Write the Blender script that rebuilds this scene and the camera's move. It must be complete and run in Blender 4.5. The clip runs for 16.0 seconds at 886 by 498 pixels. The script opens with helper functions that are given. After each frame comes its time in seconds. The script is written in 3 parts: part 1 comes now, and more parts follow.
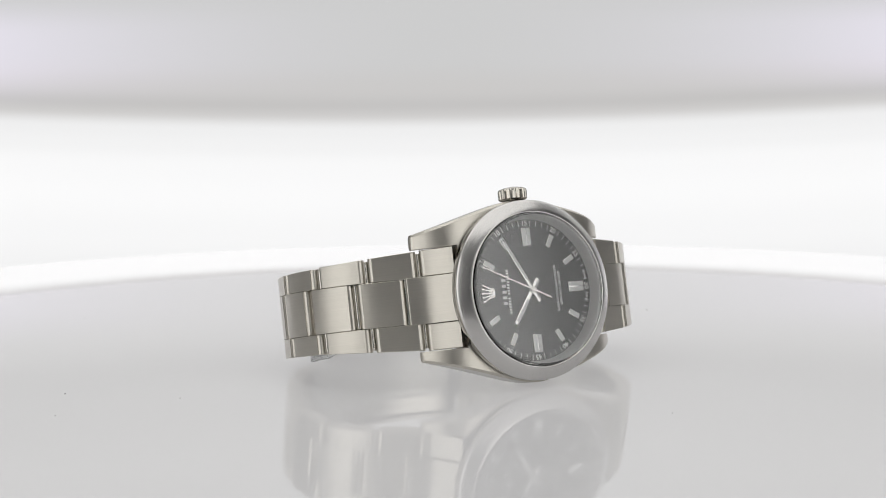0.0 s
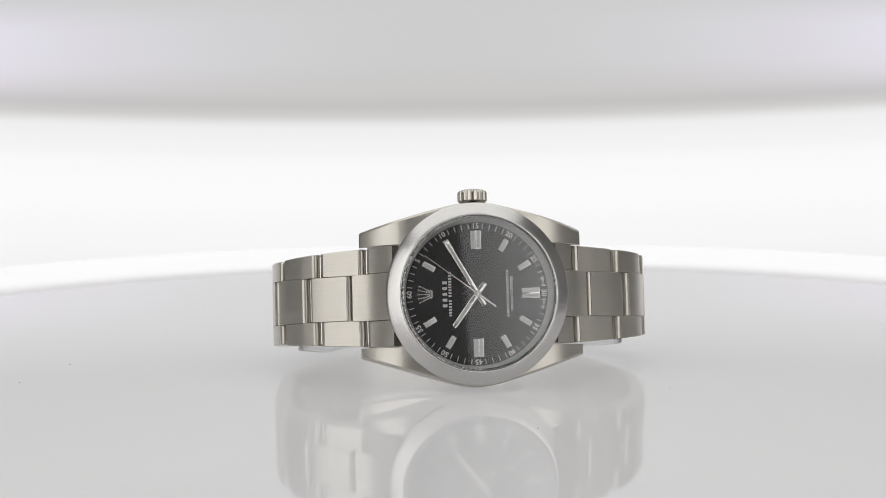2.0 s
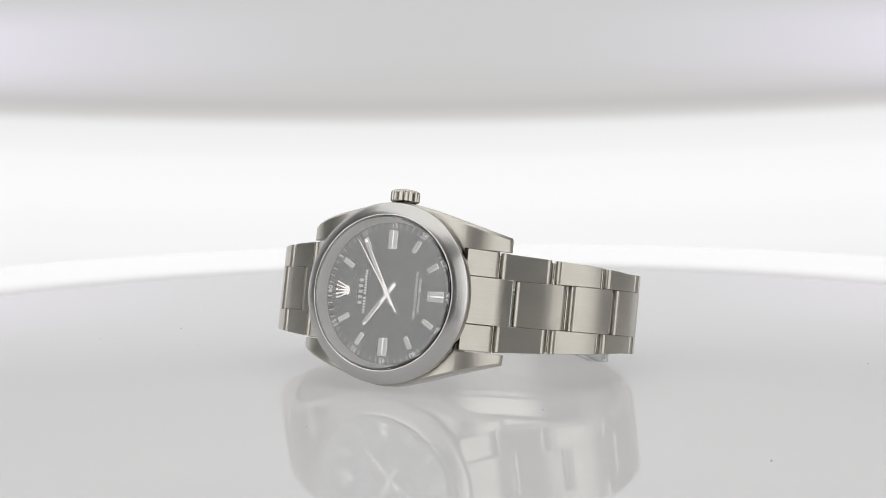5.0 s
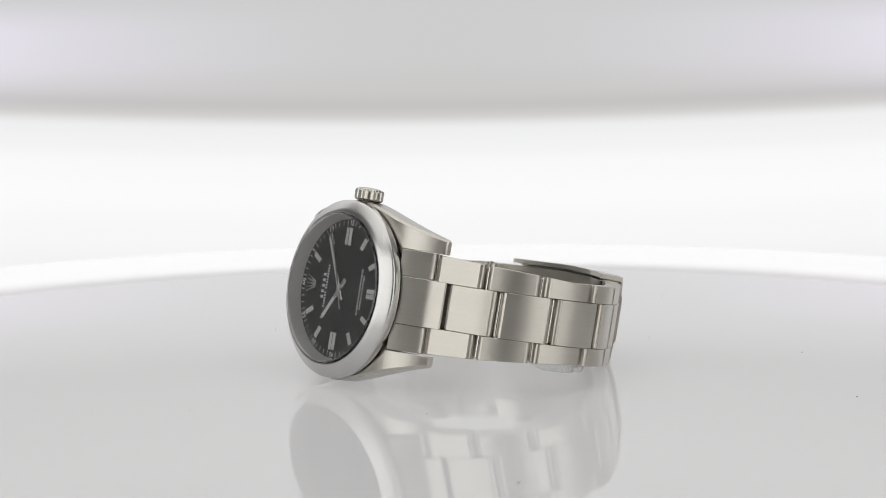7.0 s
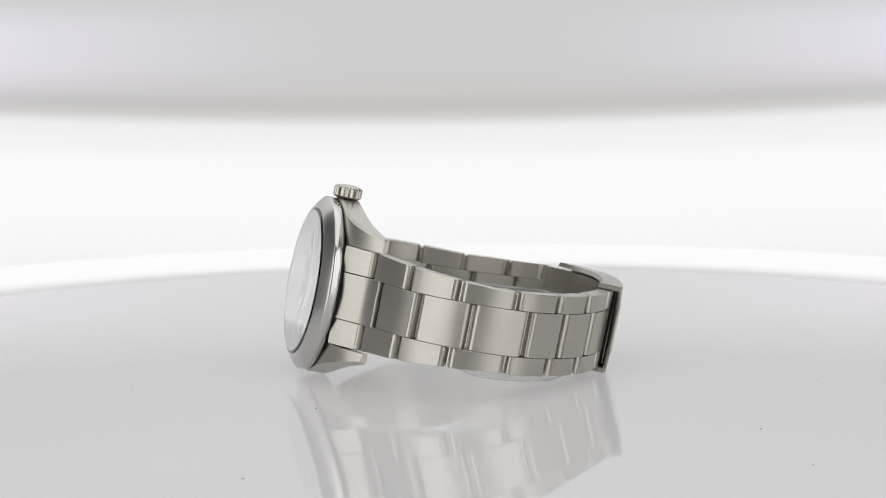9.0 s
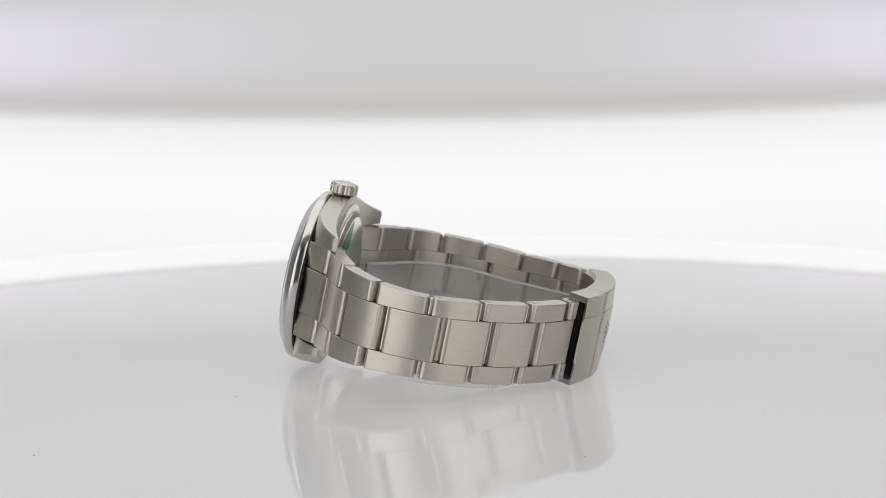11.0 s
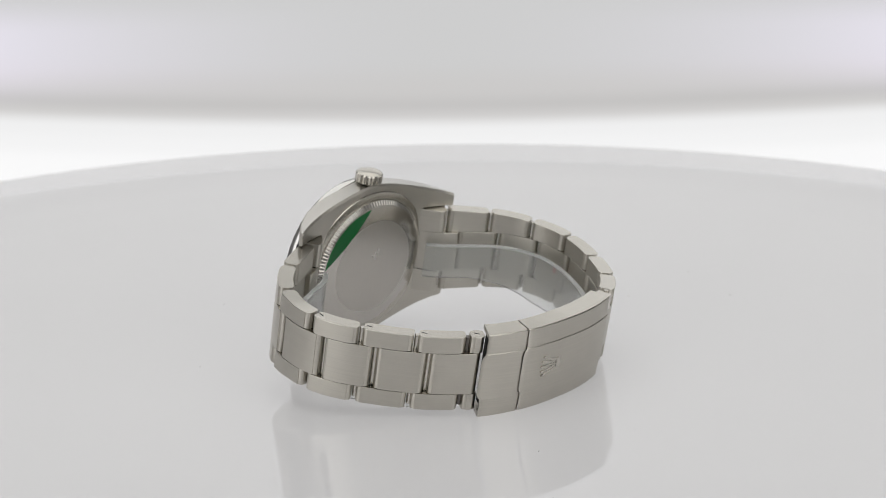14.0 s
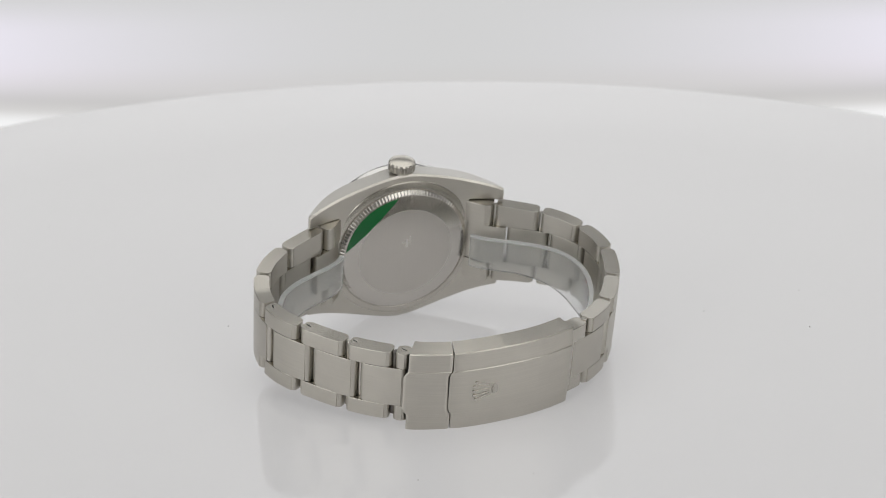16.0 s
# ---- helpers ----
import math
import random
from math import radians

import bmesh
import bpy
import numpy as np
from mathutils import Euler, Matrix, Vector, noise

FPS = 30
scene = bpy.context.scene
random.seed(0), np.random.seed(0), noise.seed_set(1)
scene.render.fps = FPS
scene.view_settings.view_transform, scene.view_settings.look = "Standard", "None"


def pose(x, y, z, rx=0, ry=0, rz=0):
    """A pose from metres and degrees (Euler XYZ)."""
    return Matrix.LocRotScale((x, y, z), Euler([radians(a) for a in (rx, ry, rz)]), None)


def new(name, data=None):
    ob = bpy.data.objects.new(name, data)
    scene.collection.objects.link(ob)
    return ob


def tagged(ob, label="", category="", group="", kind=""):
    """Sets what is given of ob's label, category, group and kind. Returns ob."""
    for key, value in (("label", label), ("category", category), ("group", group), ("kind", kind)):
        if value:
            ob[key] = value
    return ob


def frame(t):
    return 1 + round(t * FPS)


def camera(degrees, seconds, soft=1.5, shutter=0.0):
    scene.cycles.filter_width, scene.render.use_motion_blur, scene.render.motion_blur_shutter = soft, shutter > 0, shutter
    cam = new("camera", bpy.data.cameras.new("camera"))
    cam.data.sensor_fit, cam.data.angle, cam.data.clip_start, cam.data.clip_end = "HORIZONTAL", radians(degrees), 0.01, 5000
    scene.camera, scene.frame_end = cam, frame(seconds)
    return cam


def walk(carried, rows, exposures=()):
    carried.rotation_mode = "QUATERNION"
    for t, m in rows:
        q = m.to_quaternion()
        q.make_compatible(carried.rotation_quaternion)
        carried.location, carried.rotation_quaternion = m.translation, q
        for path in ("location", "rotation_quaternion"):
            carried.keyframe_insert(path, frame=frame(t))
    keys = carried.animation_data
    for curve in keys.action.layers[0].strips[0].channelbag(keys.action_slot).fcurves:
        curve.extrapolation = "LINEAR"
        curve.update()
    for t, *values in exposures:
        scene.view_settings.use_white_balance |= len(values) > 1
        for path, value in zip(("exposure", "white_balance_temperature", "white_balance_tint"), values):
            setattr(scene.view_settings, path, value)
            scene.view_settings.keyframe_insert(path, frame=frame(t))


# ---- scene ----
MM = 0.001
TABLE = 6.8        # height of the fitted origin over the table top, mm
SPIN0, SPIN = 31.511, -11.879      # turntable angle at 0 s and rate, degrees
PIVOT = Matrix.Translation((0, -1.025 * MM, TABLE * MM))

cam = camera(26.291, 16.0, soft=0.85)
cam.data.dof.use_dof = True
cam.data.dof.focus_distance = 0.358
cam.data.dof.aperture_fstop = 36.0
CAM0 = pose(-1.026 * MM, -386.08 * MM, (62.795 + TABLE) * MM, 90 - 6.765, 0, 0) @ pose(0, 0, 0, 0, 0, -0.632)

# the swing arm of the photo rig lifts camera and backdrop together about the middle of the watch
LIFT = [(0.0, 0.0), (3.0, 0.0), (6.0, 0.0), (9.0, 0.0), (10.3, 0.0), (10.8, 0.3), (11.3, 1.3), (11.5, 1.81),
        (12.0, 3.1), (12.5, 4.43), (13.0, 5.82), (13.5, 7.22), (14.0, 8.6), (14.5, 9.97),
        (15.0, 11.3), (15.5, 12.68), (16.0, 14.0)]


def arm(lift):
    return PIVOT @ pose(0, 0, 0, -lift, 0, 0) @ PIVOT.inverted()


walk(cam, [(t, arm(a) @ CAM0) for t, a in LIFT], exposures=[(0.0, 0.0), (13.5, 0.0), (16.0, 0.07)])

# ---------------------------------------------------------------- world and light
world = bpy.data.worlds.new("studio_dark")
scene.world = world
world.use_nodes = True
world.node_tree.nodes["Background"].inputs[0].default_value = (0.5, 0.5, 0.52, 1)
world.node_tree.nodes["Background"].inputs[1].default_value = 0.1


# ---------------------------------------------------------------- materials
def nodes_of(name):
    m = bpy.data.materials.new(name)
    m.use_nodes = True
    return m, m.node_tree.nodes, m.node_tree.links, m.node_tree.nodes["Principled BSDF"]


def plain(name, color, rough, metal=0.0, ior=1.5):
    m, n, l, b = nodes_of(name)
    b.inputs["Base Color"].default_value = (*color, 1)
    b.inputs["Roughness"].default_value = rough
    b.inputs["Metallic"].default_value = metal
    b.inputs["IOR"].default_value = ior
    return m


def steel(name, color, rough, scale, bump, vary, var_rough=0.05, streak=0.0):
    """Steel with a directional brushed grain (object space, stretched noise) and broad tarnish."""
    m, n, l, b = nodes_of(name)
    co = n.new("ShaderNodeTexCoord")
    mp = n.new("ShaderNodeMapping")
    mp.inputs["Scale"].default_value = scale
    l.new(co.outputs["Object"], mp.inputs["Vector"])
    grain = n.new("ShaderNodeTexNoise")
    grain.inputs["Scale"].default_value = 1.0
    grain.inputs["Detail"].default_value = 4.0
    l.new(mp.outputs["Vector"], grain.inputs["Vector"])
    broad = n.new("ShaderNodeTexNoise")
    broad.inputs["Scale"].default_value = 180.0
    broad.inputs["Detail"].default_value = 3.0
    l.new(co.outputs["Object"], broad.inputs["Vector"])
    add = n.new("ShaderNodeMath")
    add.operation = "MULTIPLY_ADD"
    add.inputs[1].default_value = 0.55
    l.new(grain.outputs["Fac"], add.inputs[0])
    half = n.new("ShaderNodeMath")
    half.operation = "MULTIPLY"
    half.inputs[1].default_value = 0.45
    l.new(broad.outputs["Fac"], half.inputs[0])
    l.new(half.outputs[0], add.inputs[2])
    ramp = n.new("ShaderNodeMapRange")
    ramp.inputs["From Min"].default_value, ramp.inputs["From Max"].default_value = 0.3, 0.7
    ramp.inputs["To Min"].default_value, ramp.inputs["To Max"].default_value = 1 - vary, 1 + vary
    l.new(add.outputs[0], ramp.inputs["Value"])
    mul = n.new("ShaderNodeVectorMath")
    mul.operation = "SCALE"
    mul.inputs[0].default_value = color
    l.new(ramp.outputs[0], mul.inputs["Scale"])
    l.new(mul.outputs[0], b.inputs["Base Color"])
    rr = n.new("ShaderNodeMapRange")
    rr.inputs["From Min"].default_value, rr.inputs["From Max"].default_value = 0.3, 0.7
    rr.inputs["To Min"].default_value, rr.inputs["To Max"].default_value = rough - var_rough, rough + var_rough
    l.new(add.outputs[0], rr.inputs["Value"])
    l.new(rr.outputs[0], b.inputs["Roughness"])
    b.inputs["Metallic"].default_value = 1.0
    # brushing along the bracelet widens the gloss across it
    b.inputs["Anisotropic"].default_value = streak
    b.inputs["Anisotropic Rotation"].default_value = 0.25
    if bump:
        bp = n.new("ShaderNodeBump")
        bp.inputs["Strength"].default_value = bump
        bp.inputs["Distance"].default_value = 0.00003
        l.new(grain.outputs["Fac"], bp.inputs["Height"])
        l.new(bp.outputs[0], b.inputs["Normal"])
    return m


STEEL = (0.565, 0.54, 0.486)
BRUSHED = steel("brushed_steel", STEEL, 0.38, (90, 90, 11000), 0.004, 0.07, 0.03, streak=0.6)
BRUSHED_CASE = steel("brushed_case_steel", STEEL, 0.36, (90, 90, 11000), 0.002, 0.04, 0.02)
SATIN = steel("satin_steel", STEEL, 0.24, (3000, 3000, 3000), 0.0, 0.015, 0.02)
POLISHED = steel("polished_steel", (0.53, 0.515, 0.485), 0.28, (900, 900, 900), 0.0, 0.004, 0.004)
BEZEL_STEEL = steel("polished_bezel_steel", (0.60, 0.59, 0.575), 0.25, (2500, 2500, 2500), 0.0, 0.02, 0.03)
MIRROR_STEEL = steel("mirror_polished_steel", (0.63, 0.62, 0.605), 0.13, (2500, 2500, 2500), 0.0, 0.01, 0.02)
# colour darkened to stand for shade between links; the crown collar shares it
DARK_STEEL = steel("shade_darkened_steel", (0.16, 0.15, 0.14), 0.35, (2500, 2500, 2500), 0.0, 0.05)
BACK_STEEL = steel("caseback_steel", (0.56, 0.535, 0.495), 0.33, (11000, 90, 90), 0.005, 0.03, 0.02)
BACK_BEVEL = steel("polished_back_bevel", (0.60, 0.575, 0.535), 0.17, (2500, 2500, 2500), 0.0, 0.015, 0.02)
PIN_STEEL = steel("bright_pin_steel", (0.62, 0.60, 0.56), 0.24, (2500, 2500, 2500), 0.0, 0.02, 0.02)
GOLD_WHITE = plain("applied_white_gold", (0.80, 0.79, 0.77), 0.18, 1.0)
REHAUT = plain("pale_inner_ring_steel", (0.80, 0.79, 0.77), 0.34, 0.0)
LUME = plain("white_lume", (0.82, 0.83, 0.81), 0.5)
PRINT = plain("white_dial_print", (0.88, 0.88, 0.88), 0.5)
DIAL = plain("black_lacquer_dial", (0.009, 0.009, 0.0095), 0.32)
# near-black stand-in for the shade in seams, screw slots and openings
GAP = plain("recess_shade", (0.012, 0.012, 0.012), 0.7)
GREEN = plain("green_film_sticker", (0.010, 0.125, 0.035), 0.22)
RED = plain("red_film_sticker", (0.45, 0.08, 0.04), 0.4)
SPECK = plain("grey_dust", (0.25, 0.24, 0.23), 0.9)

m, n, l, b = nodes_of("sapphire_crystal")
b.inputs["Base Color"].default_value = (1, 1, 1, 1)
b.inputs["Transmission Weight"].default_value = 1.0
b.inputs["Roughness"].default_value = 0.0
b.inputs["IOR"].default_value = 1.76
CRYSTAL = m
m, n, l, b = nodes_of("clear_plastic")
b.inputs["Base Color"].default_value = (0.93, 0.94, 0.93, 1)
b.inputs["Transmission Weight"].default_value = 0.86
b.inputs["Roughness"].default_value = 0.22
b.inputs["IOR"].default_value = 1.42
PLASTIC = m
m, n, l, b = nodes_of("frosted_plastic")
b.inputs["Base Color"].default_value = (0.85, 0.86, 0.85, 1)
b.inputs["Transmission Weight"].default_value = 0.55
b.inputs["Roughness"].default_value = 0.4
b.inputs["IOR"].default_value = 1.42
MILKY = m


def acrylic():
    """White glossy acrylic with very faint clouding and hairline smears."""
    m, n, l, b = nodes_of("white_gloss_acrylic")
    co = n.new("ShaderNodeTexCoord")
    a = n.new("ShaderNodeTexNoise")
    a.inputs["Scale"].default_value = 9.0
    a.inputs["Detail"].default_value = 5.0
    l.new(co.outputs["Object"], a.inputs["Vector"])
    r = n.new("ShaderNodeMapRange")
    r.inputs["To Min"].default_value, r.inputs["To Max"].default_value = 0.32, 0.34
    l.new(a.outputs["Fac"], r.inputs["Value"])
    c = n.new("ShaderNodeCombineColor")
    for k in range(3):
        l.new(r.outputs[0], c.inputs[k])
    l.new(c.outputs[0], b.inputs["Base Color"])
    q = n.new("ShaderNodeMapRange")
    q.inputs["To Min"].default_value, q.inputs["To Max"].default_value = 0.028, 0.042
    l.new(a.outputs["Fac"], q.inputs["Value"])
    l.new(q.outputs[0], b.inputs["Roughness"])
    b.inputs["IOR"].default_value = 1.38
    # light table: emission stands for light from below through the acrylic, no lamp beneath
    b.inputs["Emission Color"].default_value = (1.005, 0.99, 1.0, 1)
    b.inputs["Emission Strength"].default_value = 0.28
    return m


def glow(name, color, strength):
    m, n, l, b = nodes_of(name)
    b.inputs["Base Color"].default_value = (0.8, 0.8, 0.8, 1)
    b.inputs["Emission Color"].default_value = (*color, 1)
    b.inputs["Emission Strength"].default_value = strength
    return m


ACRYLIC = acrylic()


def softbox_glow(name, color, strength, half):
    """A diffuser that fades softly towards its upright edges (local x)."""
    m, n, l, b = nodes_of(name)
    co = n.new("ShaderNodeTexCoord")
    sp = n.new("ShaderNodeSeparateXYZ")
    l.new(co.outputs["Object"], sp.inputs[0])
    a = n.new("ShaderNodeMath")
    a.operation = "ABSOLUTE"
    l.new(sp.outputs[0], a.inputs[0])
    r = n.new("ShaderNodeMapRange")
    r.interpolation_type = "SMOOTHSTEP"
    r.inputs["From Min"].default_value, r.inputs["From Max"].default_value = half, half * 0.74
    r.inputs["To Min"].default_value, r.inputs["To Max"].default_value = 0.12 * strength, strength
    l.new(a.outputs[0], r.inputs["Value"])
    l.new(r.outputs[0], b.inputs["Emission Strength"])
    b.inputs["Emission Color"].default_value = (*color, 1)
    b.inputs["Base Color"].default_value = (0.8, 0.8, 0.8, 1)
    return m


SOFTBOX = softbox_glow("softbox_diffuser", (1.0, 0.99, 0.975), 1.05, 0.305)
DIM_SOFTBOX = softbox_glow("dimmer_softbox_diffuser", (1.0, 0.99, 0.975), 0.92, 0.305)
TOPLIGHT = glow("overhead_diffuser", (1.0, 0.99, 0.97), 0.82)


def diffuser_backdrop():
    """Curved glowing diffuser: bright lower half, soft seam, dim upper half painted in emission."""
    m, n, l, b = nodes_of("backlit_diffuser")
    co = n.new("ShaderNodeTexCoord")
    sp = n.new("ShaderNodeSeparateXYZ")
    l.new(co.outputs["Object"], sp.inputs[0])

    def math_node(op, a, c=None, d=None):
        k = n.new("ShaderNodeMath")
        k.operation = op
        for i, v in enumerate((a, c, d)):
            if v is None:
                continue
            if isinstance(v, (int, float)):
                k.inputs[i].default_value = v
            else:
                l.new(v, k.inputs[i])
        return k.outputs[0]
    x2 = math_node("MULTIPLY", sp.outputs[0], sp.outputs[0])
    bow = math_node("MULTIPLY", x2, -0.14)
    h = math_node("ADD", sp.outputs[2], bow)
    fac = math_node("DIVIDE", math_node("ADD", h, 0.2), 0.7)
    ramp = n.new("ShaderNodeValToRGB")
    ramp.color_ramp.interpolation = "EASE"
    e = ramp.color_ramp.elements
    # stops above 0.15 are raised out of view to brighten reflections in the table
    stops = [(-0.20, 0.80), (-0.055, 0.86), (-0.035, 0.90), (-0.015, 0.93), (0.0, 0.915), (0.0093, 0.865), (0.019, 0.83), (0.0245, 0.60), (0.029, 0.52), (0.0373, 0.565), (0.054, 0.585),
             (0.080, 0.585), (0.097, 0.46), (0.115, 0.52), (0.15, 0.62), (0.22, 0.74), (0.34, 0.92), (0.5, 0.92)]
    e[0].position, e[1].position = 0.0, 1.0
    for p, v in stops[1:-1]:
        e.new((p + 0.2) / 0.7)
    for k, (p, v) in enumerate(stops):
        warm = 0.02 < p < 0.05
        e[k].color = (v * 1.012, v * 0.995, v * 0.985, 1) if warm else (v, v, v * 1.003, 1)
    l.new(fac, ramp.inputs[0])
    # faintly violet side glow painted onto the upper half; no lamps stand behind
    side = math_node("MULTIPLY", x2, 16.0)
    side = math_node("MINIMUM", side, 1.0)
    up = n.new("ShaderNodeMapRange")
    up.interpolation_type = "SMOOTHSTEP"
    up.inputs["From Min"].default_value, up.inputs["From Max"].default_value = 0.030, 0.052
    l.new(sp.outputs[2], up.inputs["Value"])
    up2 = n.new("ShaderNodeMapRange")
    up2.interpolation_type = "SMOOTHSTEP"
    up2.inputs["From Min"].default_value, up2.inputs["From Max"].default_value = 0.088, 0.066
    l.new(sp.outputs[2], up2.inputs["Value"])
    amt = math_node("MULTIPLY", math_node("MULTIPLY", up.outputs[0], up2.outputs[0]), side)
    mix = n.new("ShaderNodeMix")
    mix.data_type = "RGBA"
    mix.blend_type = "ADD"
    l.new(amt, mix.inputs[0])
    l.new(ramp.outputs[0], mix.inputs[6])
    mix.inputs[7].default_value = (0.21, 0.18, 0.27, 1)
    # extra emission low at the far sides, added to whiten the crystal's reflection
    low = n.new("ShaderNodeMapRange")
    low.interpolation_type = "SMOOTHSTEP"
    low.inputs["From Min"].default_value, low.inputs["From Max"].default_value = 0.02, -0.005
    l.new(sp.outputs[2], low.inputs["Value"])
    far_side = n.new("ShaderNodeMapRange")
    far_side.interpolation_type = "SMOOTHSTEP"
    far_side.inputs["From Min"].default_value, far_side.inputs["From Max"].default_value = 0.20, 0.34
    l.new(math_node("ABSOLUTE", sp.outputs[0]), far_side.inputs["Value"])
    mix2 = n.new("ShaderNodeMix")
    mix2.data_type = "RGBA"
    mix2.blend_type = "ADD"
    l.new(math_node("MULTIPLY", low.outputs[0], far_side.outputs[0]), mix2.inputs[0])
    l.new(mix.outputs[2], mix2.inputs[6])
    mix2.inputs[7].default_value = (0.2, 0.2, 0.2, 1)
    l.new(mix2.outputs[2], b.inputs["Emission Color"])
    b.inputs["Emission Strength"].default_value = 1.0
    b.inputs["Base Color"].default_value = (0.05, 0.05, 0.05, 1)
    b.inputs["Roughness"].default_value = 0.8
    b.inputs["Specular IOR Level"].default_value = 0.0
    return m


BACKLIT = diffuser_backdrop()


def wall_paint(name, low, high):
    m, n, l, b = nodes_of(name)
    a = n.new("ShaderNodeTexNoise")
    a.inputs["Scale"].default_value = 6.0
    r = n.new("ShaderNodeMapRange")
    r.inputs["To Min"].default_value, r.inputs["To Max"].default_value = low, high
    l.new(a.outputs["Fac"], r.inputs["Value"])
    c = n.new("ShaderNodeCombineColor")
    for k in range(3):
        l.new(r.outputs[0], c.inputs[k])
    l.new(c.outputs[0], b.inputs["Base Color"])
    b.inputs["Roughness"].default_value = 0.8
    return m


PAINT = wall_paint("grey_studio_paint", 0.42, 0.47)
# dark tone for the added wall that polished faces reflect
DARK_PAINT = wall_paint("dark_reflection_paint", 0.14, 0.18)


# ---------------------------------------------------------------- mesh helpers (lengths in mm for the watch)
def mesh_object(name, bm, mats, scale=MM, sharp=32.0):
    bmesh.ops.recalc_face_normals(bm, faces=bm.faces)
    for f in bm.faces:
        f.smooth = True
    lim = radians(sharp)
    for e in bm.edges:
        if len(e.link_faces) == 2 and e.calc_face_angle(0.0) > lim:
            e.smooth = False
    for v in bm.verts:
        v.co *= scale
    me = bpy.data.meshes.new(name)
    bm.to_mesh(me)
    bm.free()
    for mt in (mats if isinstance(mats, (list, tuple)) else [mats]):
        me.materials.append(mt)
    return new(name, me)


def part(name, bm, mats, parent, label="", sharp=32.0):
    ob = mesh_object(name, bm, mats, sharp=sharp)
    ob.parent = parent
    if label:
        ob["label"] = label
    return ob


def lathe(bm, prof, seg=96, mat=0, close=False, wave=None):
    """Turn (radius, y) round the dial axis y."""
    rings = []
    for i, (r, y) in enumerate(prof):
        if r < 1e-6:
            rings.append([bm.verts.new((0, y, 0))])
            continue
        ring = []
        for k in range(seg):
            a = 2 * math.pi * k / seg
            rr = r + (wave(i, k) if wave else 0)
            ring.append(bm.verts.new((rr * math.cos(a), y, rr * math.sin(a))))
        rings.append(ring)
    pairs = list(zip(rings[:-1], rings[1:]))
    if close:
        pairs.append((rings[-1], rings[0]))
    for a, c in pairs:
        for k in range(seg):
            j = (k + 1) % seg
            q = [a[k % len(a)], a[j % len(a)], c[j % len(c)], c[k % len(c)]]
            u = []
            for v in q:
                if v not in u:
                    u.append(v)
            if len(u) > 2:
                bm.faces.new(u).material_index = mat
    return bm


def loft(bm, sections, mat=0, side_mat=None):
    """Skin closed sections of equal count, with caps."""
    rows = [[bm.verts.new(p) for p in s] for s in sections]
    cnt = len(rows[0])
    for a, c in zip(rows[:-1], rows[1:]):
        for k in range(cnt):
            j = (k + 1) % cnt
            f = bm.faces.new((a[k], a[j], c[j], c[k]))
            f.material_index = mat if side_mat is None else side_mat(k)
    for r in (rows[0], rows[-1]):
        bm.faces.new(r).material_index = mat
    return bm


def box(bm, x0, x1, y0, y1, z0, z1, bev=0.0, mat=0):
    vs = [bm.verts.new((x, y, z)) for x in (x0, x1) for y in (y0, y1) for z in (z0, z1)]
    idx = [(0, 1, 3, 2), (4, 6, 7, 5), (0, 4, 5, 1), (2, 3, 7, 6), (0, 2, 6, 4), (1, 5, 7, 3)]
    fs = [bm.faces.new([vs[i] for i in q]) for q in idx]
    for f in fs:
        f.material_index = mat
    if bev:
        es = list({e for f in fs for e in f.edges})
        bmesh.ops.bevel(bm, geom=es, offset=bev, segments=2, affect="EDGES", profile=0.5)
    return bm


def rod(bm, p0, p1, r, seg=12, mat=0):
    p0, p1 = Vector(p0), Vector(p1)
    d = (p1 - p0).normalized()
    u = d.orthogonal().normalized()
    w = d.cross(u)
    ch = min(r * 0.25, (p1 - p0).length * 0.2)
    secs = []
    for t, q in ((0, r - ch), (ch, r), ((p1 - p0).length - ch, r), ((p1 - p0).length, r - ch)):
        secs.append([tuple(p0 + d * t + (u * math.cos(a) + w * math.sin(a)) * q) for a in [2 * math.pi * k / seg for k in range(seg)]])
    return loft(bm, secs, mat)


# ---------------------------------------------------------------- the studio booth
def slab(name, corners, mat, thick, kind, label):
    """A flat sheet with thickness, from four corners in order."""
    bm = bmesh.new()
    c = [Vector(p) for p in corners]
    nn = (c[1] - c[0]).cross(c[3] - c[0]).normalized() * thick
    loft(bm, [[tuple(p) for p in c], [tuple(p - nn) for p in c]])
    return tagged(mesh_object(name, bm, mat, scale=1.0), label, name.rstrip("_0123456789").split("_")[0], kind=kind)


W, F, H = 1.0, -0.5, 0.78
slab("floor", [(-W, -W, F), (W, -W, F), (W, W, F), (-W, W, F)], PAINT, 0.05, "structure", "plain grey studio floor under the rig")
slab("ceiling", [(-W, -W, H), (-W, W, H), (W, W, H), (W, -W, H)], PAINT, 0.05, "structure", "plain grey studio ceiling above the rig")
slab("wall_north", [(-W, W, F), (W, W, F), (W, W, H), (-W, W, H)], PAINT, 0.05, "structure", "plain grey studio wall behind the backdrop")
# unseen wall, darkened to stand for the dark surroundings of the lens
slab("wall_south", [(W, -W, F), (-W, -W, F), (-W, -W, H), (W, -W, H)], DARK_PAINT, 0.05, "structure", "added unseen dark wall behind the camera")
slab("wall_east", [(W, W, F), (W, -W, F), (W, -W, H), (W, W, H)], PAINT, 0.05, "structure", "plain grey studio side wall")
slab("wall_west", [(-W, -W, F), (-W, W, F), (-W, W, H), (-W, -W, H)], PAINT, 0.05, "structure", "plain grey studio side wall")


